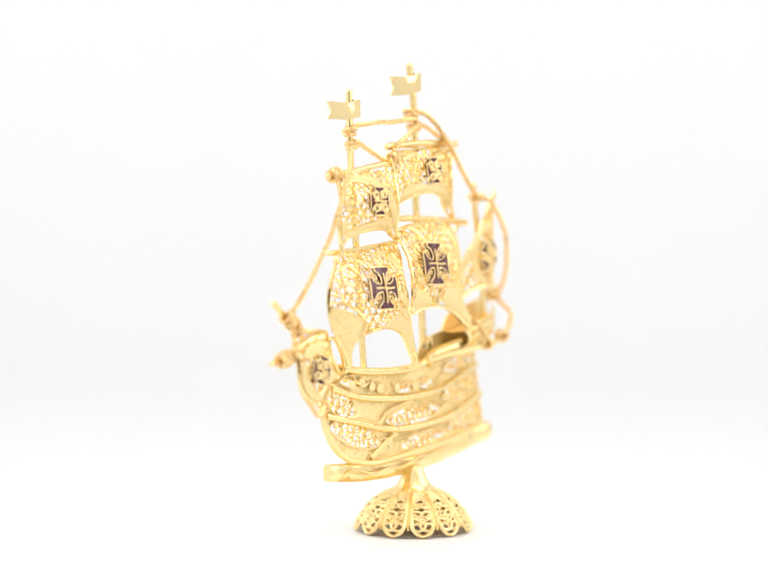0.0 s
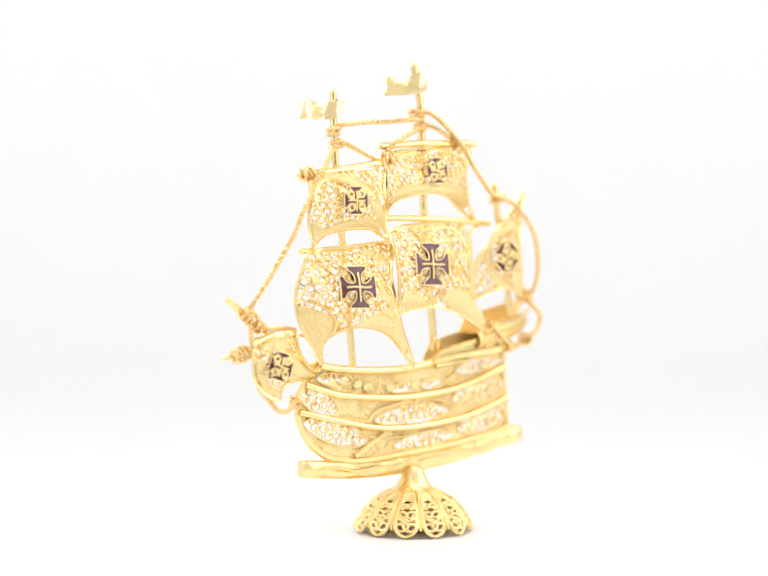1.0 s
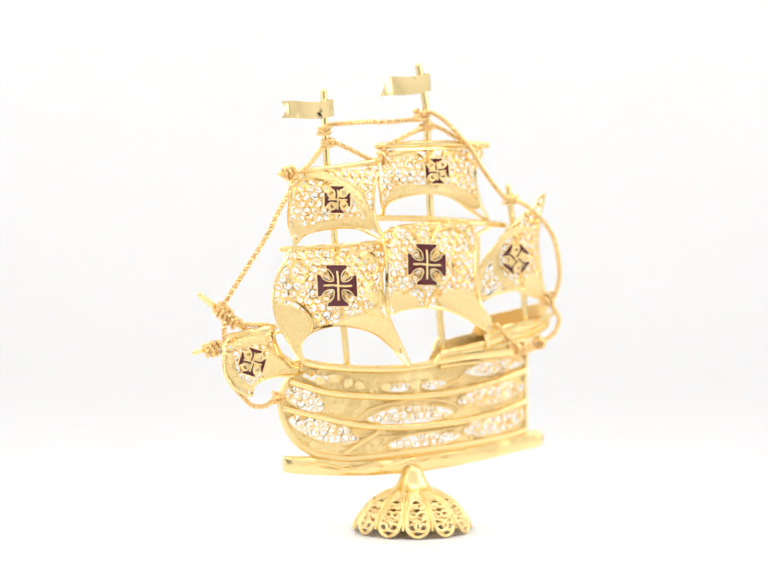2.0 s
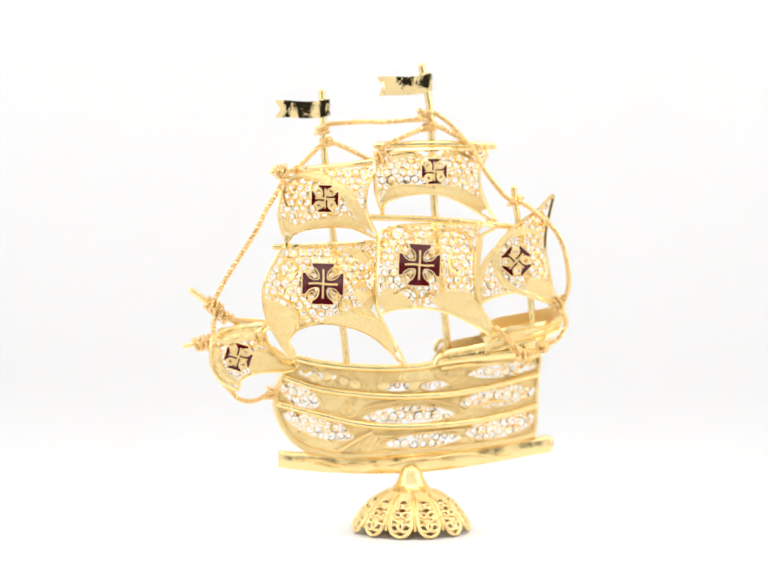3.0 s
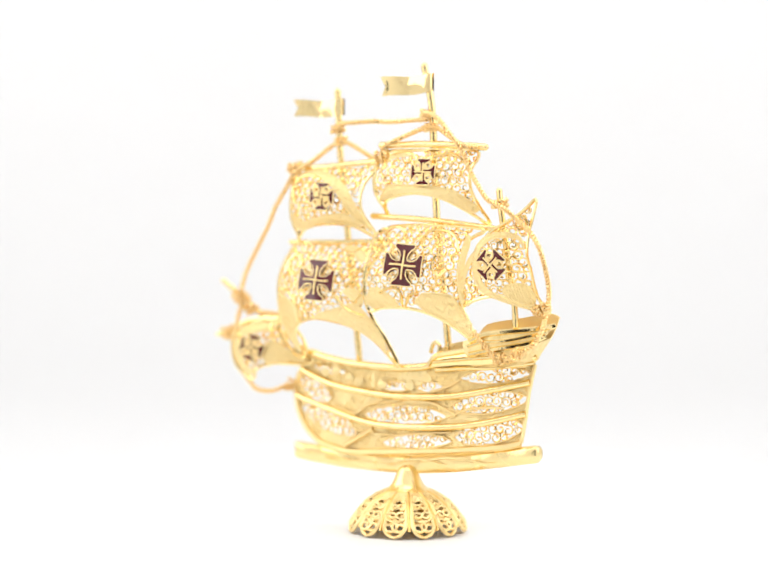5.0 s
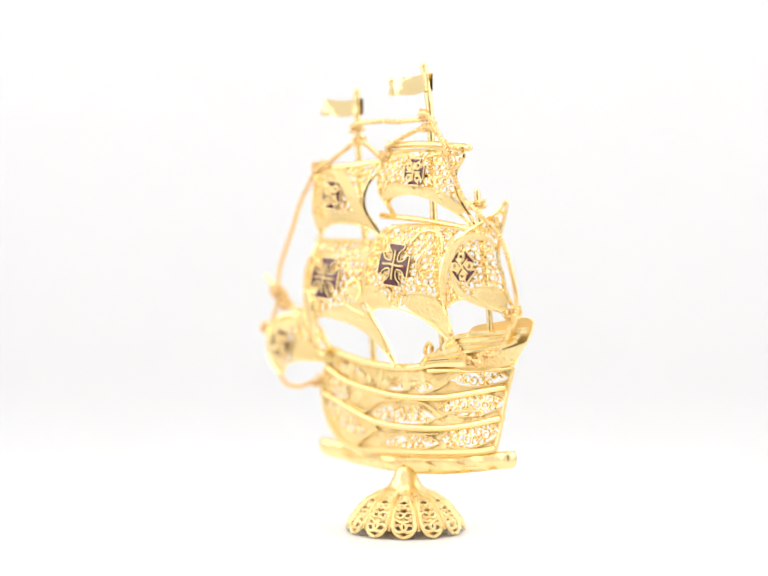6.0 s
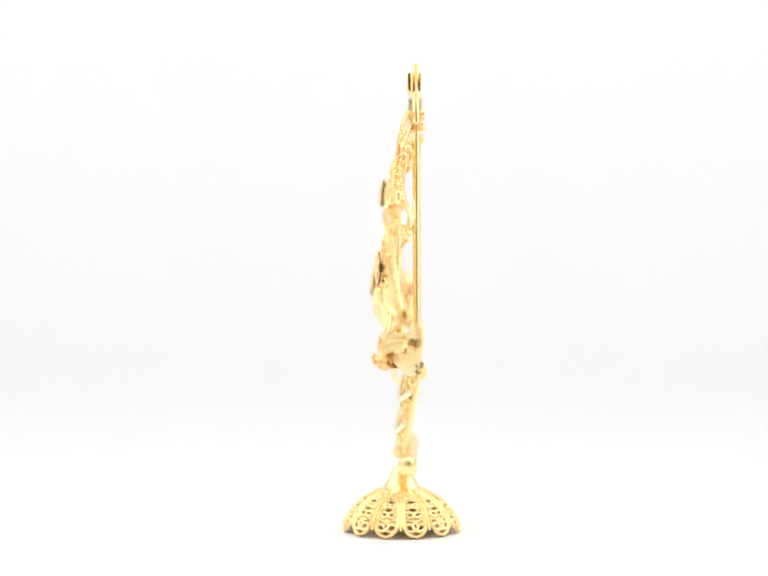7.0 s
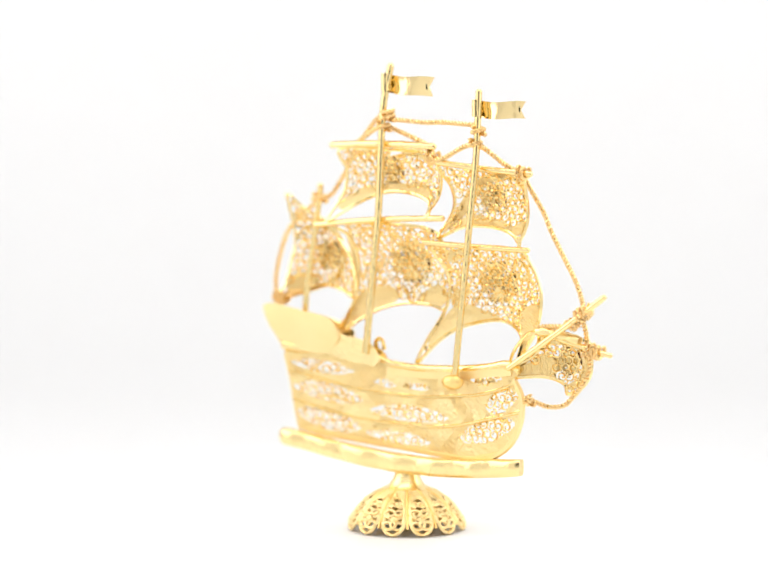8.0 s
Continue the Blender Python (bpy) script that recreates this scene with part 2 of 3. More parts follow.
def cross(parent, u, v, size, turn, depth, name="enamel_cross"):
    """A cross with flared arms: dark enamel, a gold rim and a thin gold cross laid over it."""
    c, s = math.cos(radians(turn)), math.sin(radians(turn))
    h = size / 2

    def place(a, b, lift):
        x, y = u + a * c - b * s, v + a * s + b * c
        return at(x, y, depth(u + (x - u) * 0.6, v + (y - v) * 0.6) - lift)
    quarter = [(0.20, 0.25), (0.20, 0.42), (0.25, 0.58), (0.36, 0.71), (0.49, 0.79), (0.54, 0.88), (0.52, 1.0), (0.26, 1.0), (0.0, 1.0)]
    ring = []
    for k in range(4):
        ca, sa = round(math.cos(k * math.pi / 2)), round(math.sin(k * math.pi / 2))
        arm = [(p, q) for p, q in quarter] + [(-p, q) for p, q in reversed(quarter[:-1])]
        ring += [((p * ca - q * sa) * h, (p * sa + q * ca) * h) for p, q in arm]
    plate = Shape()
    n = len(ring)
    for lift in (0.45, 0.95):
        plate.v.append(place(0, 0, lift))
        plate.v.extend(place(a * 0.97, b * 0.97, lift) for a, b in ring)
    for i in range(n):
        j = (i + 1) % n
        plate.f += [(0, 1 + j, 1 + i), (n + 1, n + 2 + i, n + 2 + j), (1 + i, 1 + j, n + 2 + j, n + 2 + i)]
    ob = part(name, plate, ENAMEL, parent, "dark red enamel cross with flared arms")
    # the rim, the inlaid cross and four small scrolls join the enamel to the sail
    rim = Shape().tube([place(a, b, 0.92) for a, b in ring], 0.15 * MM, 5, closed=True)
    for a, b in ((0.70, 0), (0, 0.70)):
        rim.tube([place(-a * h, -b * h, 1.05), place(-a * h * 0.4 + 0.03 * h * b, -b * h * 0.4 - 0.03 * h * a, 1.08), place(0, 0, 1.1), place(a * h * 0.5, b * h * 0.5 + 0.03 * h * a, 1.08), place(a * h, b * h, 1.05)], (0.14 + size * 0.0008) * MM, 6)
    small = size < 70
    for a in (45, 135, 225, 315):
        out = h * (0.60 if small else 0.70)
        ca, sa = math.cos(radians(a)) * out, math.sin(radians(a)) * out
        pts = []
        for i in range(16):
            q = radians(a + 180) + i * 0.52
            r = h * (0.33 if small else 0.24) * (1 - i / 24)
            pts.append(place(ca + r * math.cos(q), sa + r * math.sin(q), 1.0 if small else 0.55))
        rim.tube(pts, (0.25 if small else 0.16) * MM, 5)
    back = Shape()
    for lift in (0.1, 0.38):
        back.v.append(place(0, 0, lift))
        back.v.extend(place(a * 0.9, b * 0.9, lift) for a, b in ring)
    back.f = list(plate.f)
    part("cross_backing", back, STAMP, parent)
    part("gold_cross_rim", rim, RIM, parent)
    return ob


def sail(ship, name, outline, depth, leaves, curls, cell, crosses, seed, straps=(), rim=0.36):
    rng = random.Random(seed)
    line = smooth(outline, 6, closed=True)
    border = Shape()
    drawn(border, outline, depth, rim, 6, 0.05, 6, closed=True)
    for a in straps:
        drawn(border, a, depth, rim * 1.25, 6, 0.0, 6)
    ob = part(name, border, GOLD, ship, "billowing gold sail with a rounded wire rim")
    blocked = []
    for one, two in leaves:
        part("stamped_leaf", leaf(Shape(), one, two, depth), STAMP, ob, "matt gold leaf plate of close-set wire")
        p, q = pointed(one, two, 24)
        blocked.append(np.concatenate([p, q[::-1]]))
    web = scrolls(Shape(), line, depth, cell, rng, keep_out=blocked)
    for c in curls:
        drawn(web, c, depth, 0.3, 6, 0.3)
    part("filigree", web, WIRE, ob, "openwork of little gold wire scrolls", "stuff")
    for u, v, size, turn in crosses:
        cross(ob, u, v, size, turn, depth)
    return ob


def build_sails(ship):
    # fore topsail
    d = billow(662, 100, 335, 490, -0.5, -4.6, -2.1, -3.4, -1.7)
    sail(ship, "fore_topsail",
         [(585, 352), (572, 396), (569, 450), (585, 488), (596, 478), (620, 467), (668, 461), (718, 464), (768, 484), (752, 450), (743, 418), (748, 378), (765, 335), (680, 342)],
         d,
         [([(583, 360), (620, 352), (672, 360), (712, 388), (735, 425), (760, 470)], [(586, 368), (622, 364), (662, 374), (696, 402), (722, 440), (758, 478)]),
          ([(574, 440), (580, 470), (600, 476)], [(588, 452), (602, 462), (640, 462)]),
          ([(600, 474), (640, 462), (690, 460), (745, 472)], [(606, 456), (650, 448), (700, 440), (735, 450)])],
         [[(584, 420), (578, 395), (590, 370), (618, 362), (648, 370)]], 16.5, [(660, 405, 57, 2)], 11, [[(583, 478), (585, 504)]])
    # fore course
    d = billow(655, 125, 492, 748, -0.4, -6.8, -1.7, -4.4, -2.7)
    sail(ship, "fore_course",
         [(585, 504), (559, 532), (541, 572), (537, 608), (545, 650), (566, 690), (592, 726), (588, 692), (606, 670), (650, 658), (703, 664), (745, 678), (780, 702), (826, 748), (806, 704), (778, 655), (762, 612), (760, 560), (778, 500), (680, 498)],
         d,
         [([(539, 604), (542, 642), (556, 676), (578, 708)], [(550, 612), (582, 626), (602, 648), (590, 690)]),
          ([(566, 690), (574, 702), (582, 712), (594, 730)], [(584, 688), (586, 696), (588, 706), (598, 730)]),
          ([(640, 655), (690, 640), (735, 625), (765, 628)], [(660, 658), (720, 668), (770, 692), (822, 742)]),
          ([(690, 510), (720, 520), (742, 545)], [(700, 506), (735, 510), (765, 520)]),
          ([(712, 600), (730, 612), (752, 630)], [(724, 592), (746, 598), (762, 614)])],
         [[(556, 600), (580, 612), (604, 640), (604, 668)], [(700, 610), (724, 636), (760, 650)], [(606, 545), (590, 528), (572, 540), (572, 562), (590, 570), (604, 556)], [(720, 520), (740, 512), (756, 530), (748, 556), (728, 560)], [(716, 590), (736, 578), (752, 600), (740, 624)]],
         17.5, [(655, 579, 85, 2)], 12)
    # main topsail
    d = billow(880, 110, 295, 455, 0.3, -2.5, -1.8, -0.2, 1.3)
    sail(ship, "main_topsail",
         [(778, 314), (765, 356), (767, 394), (779, 424), (790, 411), (828, 398), (886, 394), (930, 407), (975, 433), (1014, 454), (994, 418), (980, 380), (979, 346), (990, 306), (880, 306)],
         d,
         [([(770, 404), (800, 380), (850, 378), (910, 380), (975, 390)], [(782, 420), (815, 402), (880, 396), (940, 412), (1008, 450)]),
          ([(792, 330), (820, 320), (850, 318)], [(800, 312), (825, 310), (850, 310)])],
         [[(800, 318), (840, 312), (862, 326), (858, 352)], [(905, 318), (935, 312), (962, 324)]], 16.5, [(885, 350, 54, 0)], 13, [[(779, 420), (782, 444)]])
    # main course
    d = billow(868, 105, 450, 706, 0.3, -5.1, -5.8, -3.2, -4.1)
    sail(ship, "main_course",
         [(782, 470), (769, 525), (765, 585), (773, 636), (806, 630), (855, 628), (900, 635), (940, 650), (985, 676), (1032, 706), (1004, 670), (978, 622), (968, 575), (968, 528), (982, 484), (1008, 464), (900, 458)],
         d,
         [([(768, 596), (786, 590), (812, 598), (842, 622)], [(773, 635), (795, 630), (815, 628), (842, 628)]),
          ([(880, 600), (915, 596), (950, 598), (968, 604)], [(880, 628), (920, 640), (970, 664), (1026, 700)]),
          ([(968, 478), (972, 520), (968, 570), (976, 610)], [(988, 474), (980, 520), (976, 570), (984, 622)])],
         [[(800, 600), (826, 588), (846, 596), (850, 622)], [(888, 598), (866, 602), (858, 624)], [(790, 480), (808, 464), (832, 470), (848, 492), (846, 510)], [(874, 494), (890, 472), (922, 468), (950, 480), (964, 510)], [(940, 520), (918, 520), (914, 545), (930, 560), (945, 548)]],
         17.5, [(853, 541, 86, 3)], 14)
    # lateen
    d = billow(1052, 84, 398, 640, -1.2, -4.5, -2.8, -0.1)
    sail(ship, "lateen_sail",
         [(1129, 400), (1100, 428), (1070, 450), (1042, 470), (1018, 500), (990, 532), (974, 572), (972, 618), (1012, 605), (1050, 597), (1078, 599), (1110, 614), (1140, 622), (1128, 588), (1120, 546), (1113, 510), (1116, 466), (1124, 430)],
         d,
         [([(1106, 500), (1098, 482), (1070, 478), (1038, 488), (1020, 512), (1018, 545), (1036, 578), (1080, 602), (1132, 620)],
           [(1112, 500), (1102, 474), (1070, 468), (1030, 480), (1010, 508), (1006, 548), (1026, 586), (1074, 606), (1124, 624)]),
          ([(1070, 575), (1095, 570), (1120, 570)], [(1075, 598), (1105, 608), (1134, 616)]),
          ([(1010, 516), (992, 545), (980, 580), (976, 612)], [(1006, 508), (984, 540), (972, 578), (970, 616)])],
         [[(1090, 440), (1108, 436), (1112, 454), (1098, 462)]], 17, [(1052, 534, 60, 42)], 15)
    # spritsail under the bowsprit
    d = billow(484, 100, 655, 800, -0.9, -3.6, -2.4, -0.2)
    sail(ship, "spritsail",
         [(440, 682), (430, 710), (432, 748), (450, 776), (478, 792), (486, 790), (492, 772), (530, 758), (590, 756), (604, 742), (560, 722), (540, 700), (536, 664), (490, 664)],
         d,
         [([(436, 706), (436, 740), (452, 770), (482, 788)], [(450, 708), (452, 738), (464, 762), (492, 778)]),
          ([(510, 706), (530, 712), (560, 730), (598, 744)], [(500, 764), (530, 756), (560, 752), (598, 754)]),
          ([(444, 690), (480, 676), (532, 668)], [(450, 706), (484, 694), (534, 690)])],
         [[(524, 690), (520, 678), (532, 672), (538, 684)]], 17, [(484, 727, 56, 18)], 16)


def build_bow_fittings(ship):
    """The rolled head of the spritsail and the looped tack of the fore course."""
    s = Shape().tube([at(446 + 96 * t, 680 - 16 * t - 3 * math.sin(math.pi * t), -1.0) for t in [i / 10 for i in range(11)]], [MM * (0.95 + 0.15 * math.sin(i * 1.7)) for i in range(11)], 10)
    part("sail_roll", s, HAMMERED, ship, "rolled gold head of the spritsail")
    loop = [(540, 672), (560, 670), (582, 690), (598, 716), (600, 738), (580, 738), (558, 716), (543, 692)]
    s = Shape().tube([at(u, v, -2.0 + 0.012 * (u - 540)) for u, v in smooth(loop, 6, True)], 0.55 * MM, 8, 0.6, True)
    part("tack_loop", s, GOLD, ship, "bent gold strip at the tack of the sail")


def build_masts(ship):
    for name, pts, dy, r in (("fore_mast", [(658, 187), (661, 260), (665, 330), (681, 479), (708, 730), (714, 772)], (1.7, 1.9), 0.66),
                             ("main_mast", [(862, 135), (877, 208), (882, 279), (888, 421), (898, 530), (911, 660), (917, 722)], (1.6, 2.0), 0.72),
                             ("mizzen_mast", [(1049, 385), (1056, 440), (1072, 540), (1083, 608), (1087, 668)], (-1.4, -1.5), 0.62)):
        line = smooth(pts, 6)
        s = Shape().tube([at(u, v, dy[0] + (dy[1] - dy[0]) * i / (len(line) - 1)) for i, (u, v) in enumerate(line)], r * MM, 10)
        s.ball(at(*pts[0], dy[0]), r * 0.98 * MM)
        part(name, s, GOLD, ship, "bright round gold mast")
    s = Shape().ball(at(713, 768, 2.4), 2.0 * MM, (1.15, 0.72, 0.75))
    part("mast_foot", s, INNER, ship, "rounded gold drop of solder at the mast foot")
    # bowsprit and yards
    for name, a, b, r in (("bowsprit", (391, 590, -0.3), (592, 735, 1.4), 0.6),
                          ("fore_topsail_yard", (556, 351, -0.8), (778, 328, -0.2), 0.62),
                          ("fore_yard", (560, 503, -0.6), (792, 493, 0.0), 0.55),
                          ("main_topsail_yard", (769, 298, 0.5), (1008, 298, 0.3), 0.72),
                          ("main_yard", (748, 443, 0.6), (1048, 464, 0.6), 0.62),
                          ("spritsail_yard", (378, 704, -0.6), (540, 664, -0.9), 0.5)):
        s = Shape()
        p = [at(a[0] + (b[0] - a[0]) * t, a[1] + (b[1] - a[1]) * t + 4 * math.sin(math.pi * t) * (-1 if "main" in name else 0.4), a[2] + (b[2] - a[2]) * t) for t in [i / 10 for i in range(11)]]
        s.tube(p, [r * MM * (1 + 0.07 * math.sin(i * 2.3)) for i in range(11)], 8)
        s.ball(p[0], r * 0.95 * MM)
        s.ball(p[-1], r * 0.95 * MM)
        part(name, s, GOLD, ship, "gold spar")


def build_flags(ship):
    # the sheet's turn from the mast plane, in degrees, from the mast to the swallow tail
    fore = (5, 3, -9, -11, -5, 3, 6, 9, 1, 9, 5)
    main = (4, -2, -12, -13, -8, 1, 5, 8, 12, 16, 13)
    for tr, br, tl, bl, bend, curl in (((673, 202), (674, 236), (561, 208), (562, 243), fore, 0.08), ((882, 149), (884, 185), (769, 160), (772, 200), main, 0.5)):
        rows, d = [], 0.15
        for i in range(41):
            t = i / 40
            d -= 10.6 / 40 * math.tan(radians(float(np.interp(t, np.linspace(0, 1, 11), bend))))
            row = []
            for j in range(9):
                s = j / 8
                u = (tr[0] * (1 - s) + br[0] * s) * (1 - t) + (tl[0] * (1 - s) + bl[0] * s) * t
                v = (tr[1] * (1 - s) + br[1] * s) * (1 - t) + (tl[1] * (1 - s) + bl[1] * s) * t + 3 * math.sin(t * 5)
                if i > 35:
                    u += (i - 35) / 5 * 11 * (1 - abs(2 * s - 1))
                row.append(at(u, v, d + curl * (s - 0.35) ** 2 + 0.05 * math.sin(9 * t + 4 * s)))
            rows.append(row)
        flag = part("flag", Shape().sheet(rows, 0.22 * MM), FLAG, ship, "polished gold swallow-tailed flag, waved")
        # the end of the sheet is wrapped round the mast
        wrap = []
        for i in range(13):
            a = radians(20 + 24 * i)
            wrap.append([at(tr[0] - 9 + 10 * math.cos(a), tr[1] + (br[1] - tr[1]) * q, 1.5 - 1.15 * math.sin(a)) for q in (0, 0.5, 1)])
        part("flag_sleeve", Shape().sheet(wrap, 0.05 * MM), GOLD, flag)


def build_rigging(ship):
    def rope(name, pts):
        part(name, cord(Shape(), [at(*p) for p in pts]), ROPE, ship, "twisted gold wire rope")

    rope("fore_stay", [(432, 622, -0.5), (458, 571, -2.4), (493, 515, -3.2), (523, 466, -3.7), (539, 431, -3.8), (563, 392, -3.6), (585, 354, -2.9), (616, 333, -1.5), (651, 300, 0.6), (672, 290, 0.8), (703, 300, 0.8), (752, 324, 0.3), (780, 326, 0.0)])
    rope("mast_stay", [(651, 265, 1.0), (668, 254, 0.9), (703, 251, 0.9), (747, 248, 0.9), (784, 249, 0.9), (828, 246, 0.8), (866, 243, 0.8)])
    rope("back_stay", [(862, 230, 0.6), (886, 231, 0.0), (913, 248, -0.6), (939, 275, -1.2), (966, 306, -1.6), (988, 346, -2.2), (1010, 377, -2.6), (1032, 403, -3.0), (1059, 413, -3.4), (1081, 425, -3.8), (1107, 447, -3.6), (1126, 464, -3.2), (1147, 497, -3.0),
                       (1160, 551, -2.4), (1161, 590, -1.7), (1150, 630, -1.0), (1156, 661, -3.6), (1140, 692, -4.4), (1116, 706, -4.4), (1094, 722, -3.9), (1067, 726, -3.6), (1041, 712, -4.2), (1024, 698, -4.4)])
    rope("main_lift", [(773, 318, -0.6), (784, 298, -0.6), (820, 281, -0.4), (855, 266, 0.2), (880, 257, 0.6), (904, 262, 0.2), (935, 280, -0.3), (966, 296, -0.7), (996, 300, -0.6)])
    rope("bow_line", [(440, 640, -1.0), (436, 660, -1.6), (434, 700, -2.6), (433, 738, -3.0), (446, 768, -2.8), (470, 796, -3.0), (490, 814, -2.9), (520, 816, -1.9), (545, 804, -0.6), (562, 800, 0.2)])
    rope("sprit_lift", [(440, 636, -0.8), (475, 650, -0.8), (519, 653, -0.8), (548, 658, -0.9)])
    rope("poop_lashing", [(1010, 668, -4.6), (1030, 690, -4.9), (1052, 710, -4.6), (1080, 720, -4.4), (1112, 712, -4.6)])
    rope("aft_lashing", [(1100, 606, -2.0), (1124, 616, -0.8), (1146, 624, -0.5), (1150, 640, -1.4)])

    def coil(u, v, d, ax, r, turns):
        part("rope_knot", knot(Shape(), at(u, v, d), ax, r, turns), ROPE, ship, "coil of twisted gold wire knotted round a spar")

    up = (0.05, 0, 1)
    coil(659, 264, 1.7, up, 1.15, 1.8)
    coil(666, 290, 1.7, up, 1.15, 1.8)
    coil(868, 236, 1.7, up, 1.25, 2.2)
    coil(878, 258, 1.7, up, 1.2, 1.8)
    coil(574, 350, -0.8, (1, 0, 0.1), 1.15, 2.4)
    coil(776, 322, -0.4, (1, 0, 0), 1.1, 2.2)
    coil(436, 624, -0.5, (1, 0, -0.7), 1.15, 3.2)
    coil(416, 698, -0.9, (1, 0, 0.2), 1.2, 3.6)
    coil(460, 646, -0.6, (1, 0, -0.7), 1.0, 2.2)
    coil(1053, 410, -1.6, up, 1.3, 1.8)
    coil(1138, 620, -0.4, (1, 0, 0.3), 1.0, 3.0)
    coil(1106, 710, -4.6, (0.4, 1, 0.2), 0.9, 2.4)
    coil(1064, 722, -4.0, (1, 0.5, 0), 0.9, 2.4)
    coil(554, 802, 0.2, (0.2, 0, 1), 0.9, 2.0)


def build_hull(ship):
    def front(u, v):
        t = min(1.0, max(0.0, (u - 565) / 535))
        edge = 0.9 + t * (1.0 - 2.4 * (v - 770) / 130)
        return edge - 2.05 * math.sin(math.pi * t) ** 0.8

    rail = [(572, 742), (602, 731), (641, 739), (708, 748), (793, 752), (854, 749), (890, 742), (922, 727), (1000, 716), (1060, 722), (1112, 712)]
    low = [(900, 752), (960, 745), (1020, 741), (1085, 730), (1106, 726)]
    one = [(580, 768), (652, 793), (737, 805), (821, 810), (933, 804), (1017, 787), (1100, 766)]
    two = [(566, 822), (652, 846), (737, 866), (821, 872), (933, 866), (1017, 852), (1098, 829)]
    keel = [(582, 764), (566, 793), (567, 838), (588, 883), (622, 912), (652, 922), (708, 930), (821, 923), (933, 914), (1045, 900), (1092, 888)]
    stern = [(1106, 730), (1099, 780), (1097, 825), (1095, 860), (1092, 888)]
    outline = smooth(keel, 5) + list(reversed(smooth(stern, 4))) + list(reversed(smooth(rail, 4)))
    s = Shape()
    drawn(s, keel, front, 0.68, 6)
    drawn(s, stern, front, 0.42)
    hull = part("hull", s, RIM, ship, "openwork gold ship hull with raised strakes")
    for line, r in ((rail, 0.78), (low, 0.5), (one, 0.70), (two, 0.68)):
        part("strake", drawn(Shape(), line, front, r, 6, 0.4, 10, flat=1.0), GOLD, hull, "heavy rounded gold strake")
    # inner rails along the top edge
    for line in (one, two):
        part("strake", drawn(Shape(), line, front, 0.3, 6, -0.35, 6), GOLD, hull, "thin gold rib")
    # a smooth plate backs the bow rail
    part("rail_plate", leaf(Shape(), [(588, 738), (650, 744), (708, 752), (793, 757), (880, 750)], [(588, 752), (650, 760), (708, 768), (793, 772), (880, 768)], front, -0.25, 24, 3, 0.3, 0, False), RIM, hull)
    # openwork windows in the stamped sides: two ends, and half the height between them
    windows = []
    for u0, v0, u1, v1, h in ((955, 766, 1100, 748, 15), (606, 758, 692, 768, 12), (775, 792, 850, 789, 9), (858, 790, 918, 786, 10),
                              (570, 792, 655, 822, 24), (738, 852, 930, 845, 18), (936, 826, 1102, 799, 20),
                              (576, 846, 722, 892, 24), (948, 886, 1098, 856, 24), (780, 908, 945, 894, 14)):
        upper, lower = [], []
        for i in range(17):
            t = i / 16
            bulge = 1.15 * h * math.sin(math.pi * t) ** 0.6
            u, v = u0 + (u1 - u0) * t, v0 + (v1 - v0) * t
            upper.append((u, v - bulge))
            lower.append((u, v + bulge * 0.9))
        windows.append(upper + lower[-2:0:-1])
    rng = random.Random(21)
    web = Shape()
    for w in windows:
        part("window_wire", drawn(Shape(), w[::2], front, 0.17, 3, 0.12, 6, closed=True), RIM, hull)
        scrolls(web, w, front, 18, rng)
    part("filigree", web, WIRE, hull, "openwork of little gold wire scrolls", "stuff")
    # stamped sheet between the windows, ribbed with close-set wire
    step = 5
    cols, lines = range(566, 1108, step), range(728, 934, step)
    solid = {}
    for u in cols:
        for v in lines:
            c = (u + step / 2, v + step / 2)
            solid[u, v] = inside(outline, *c) > 1 and all(inside(w, *c) < 1.5 for w in windows)
    sheet = Shape()
    dent = lambda u, v: front(u, v) + 0.10 * math.sin(u * 0.045 + v * 0.09) + 0.06 * math.sin(u * 0.11 - v * 0.07)
    for (u, v), full in solid.items():
        if full:
            n = len(sheet.v)
            for d in (0.16, 0.26):
                sheet.v.extend(at(u + a, v + b, dent(u + a, v + b) + d) for a, b in ((0, 0), (step, 0), (step, step), (0, step)))
            sheet.f += [(n, n + 1, n + 2, n + 3), (n + 7, n + 6, n + 5, n + 4)]
            for (a, b), (du, dv) in (((0, 1), (0, -step)), ((1, 2), (step, 0)), ((2, 3), (0, step)), ((3, 0), (-step, 0))):
                if not solid.get((u + du, v + dv)):
                    sheet.f.append((n + a, n + 4 + a, n + 4 + b, n + b))
    part("stamped_side", sheet, STAMP, hull, "dull stamped gold sheet between the openwork")
    ribs = Shape()
    for k in range(-50, 150):
        u, v, run = 560 + 5.6 * k, 728, []
        while v < 934:
            lean = 0.9 if (int((u - 566) // 95) + int((v - 728) // 62)) % 2 else -0.8
            if solid.get((566 + int((u - 566) // step) * step, 728 + int((v - 728) // step) * step)):
                run.append(at(u, v, dent(u, v) + 0.21))
            else:
                if len(run) > 2:
                    ribs.tube(run, 0.215 * MM, 6)
                run = []
            u, v = u + lean * 4, v + 4
        if len(run) > 2:
            ribs.tube(run, 0.215 * MM, 6)
    part("side_ribs", ribs, STAMP, hull, "close-set wire ribs", "stuff")
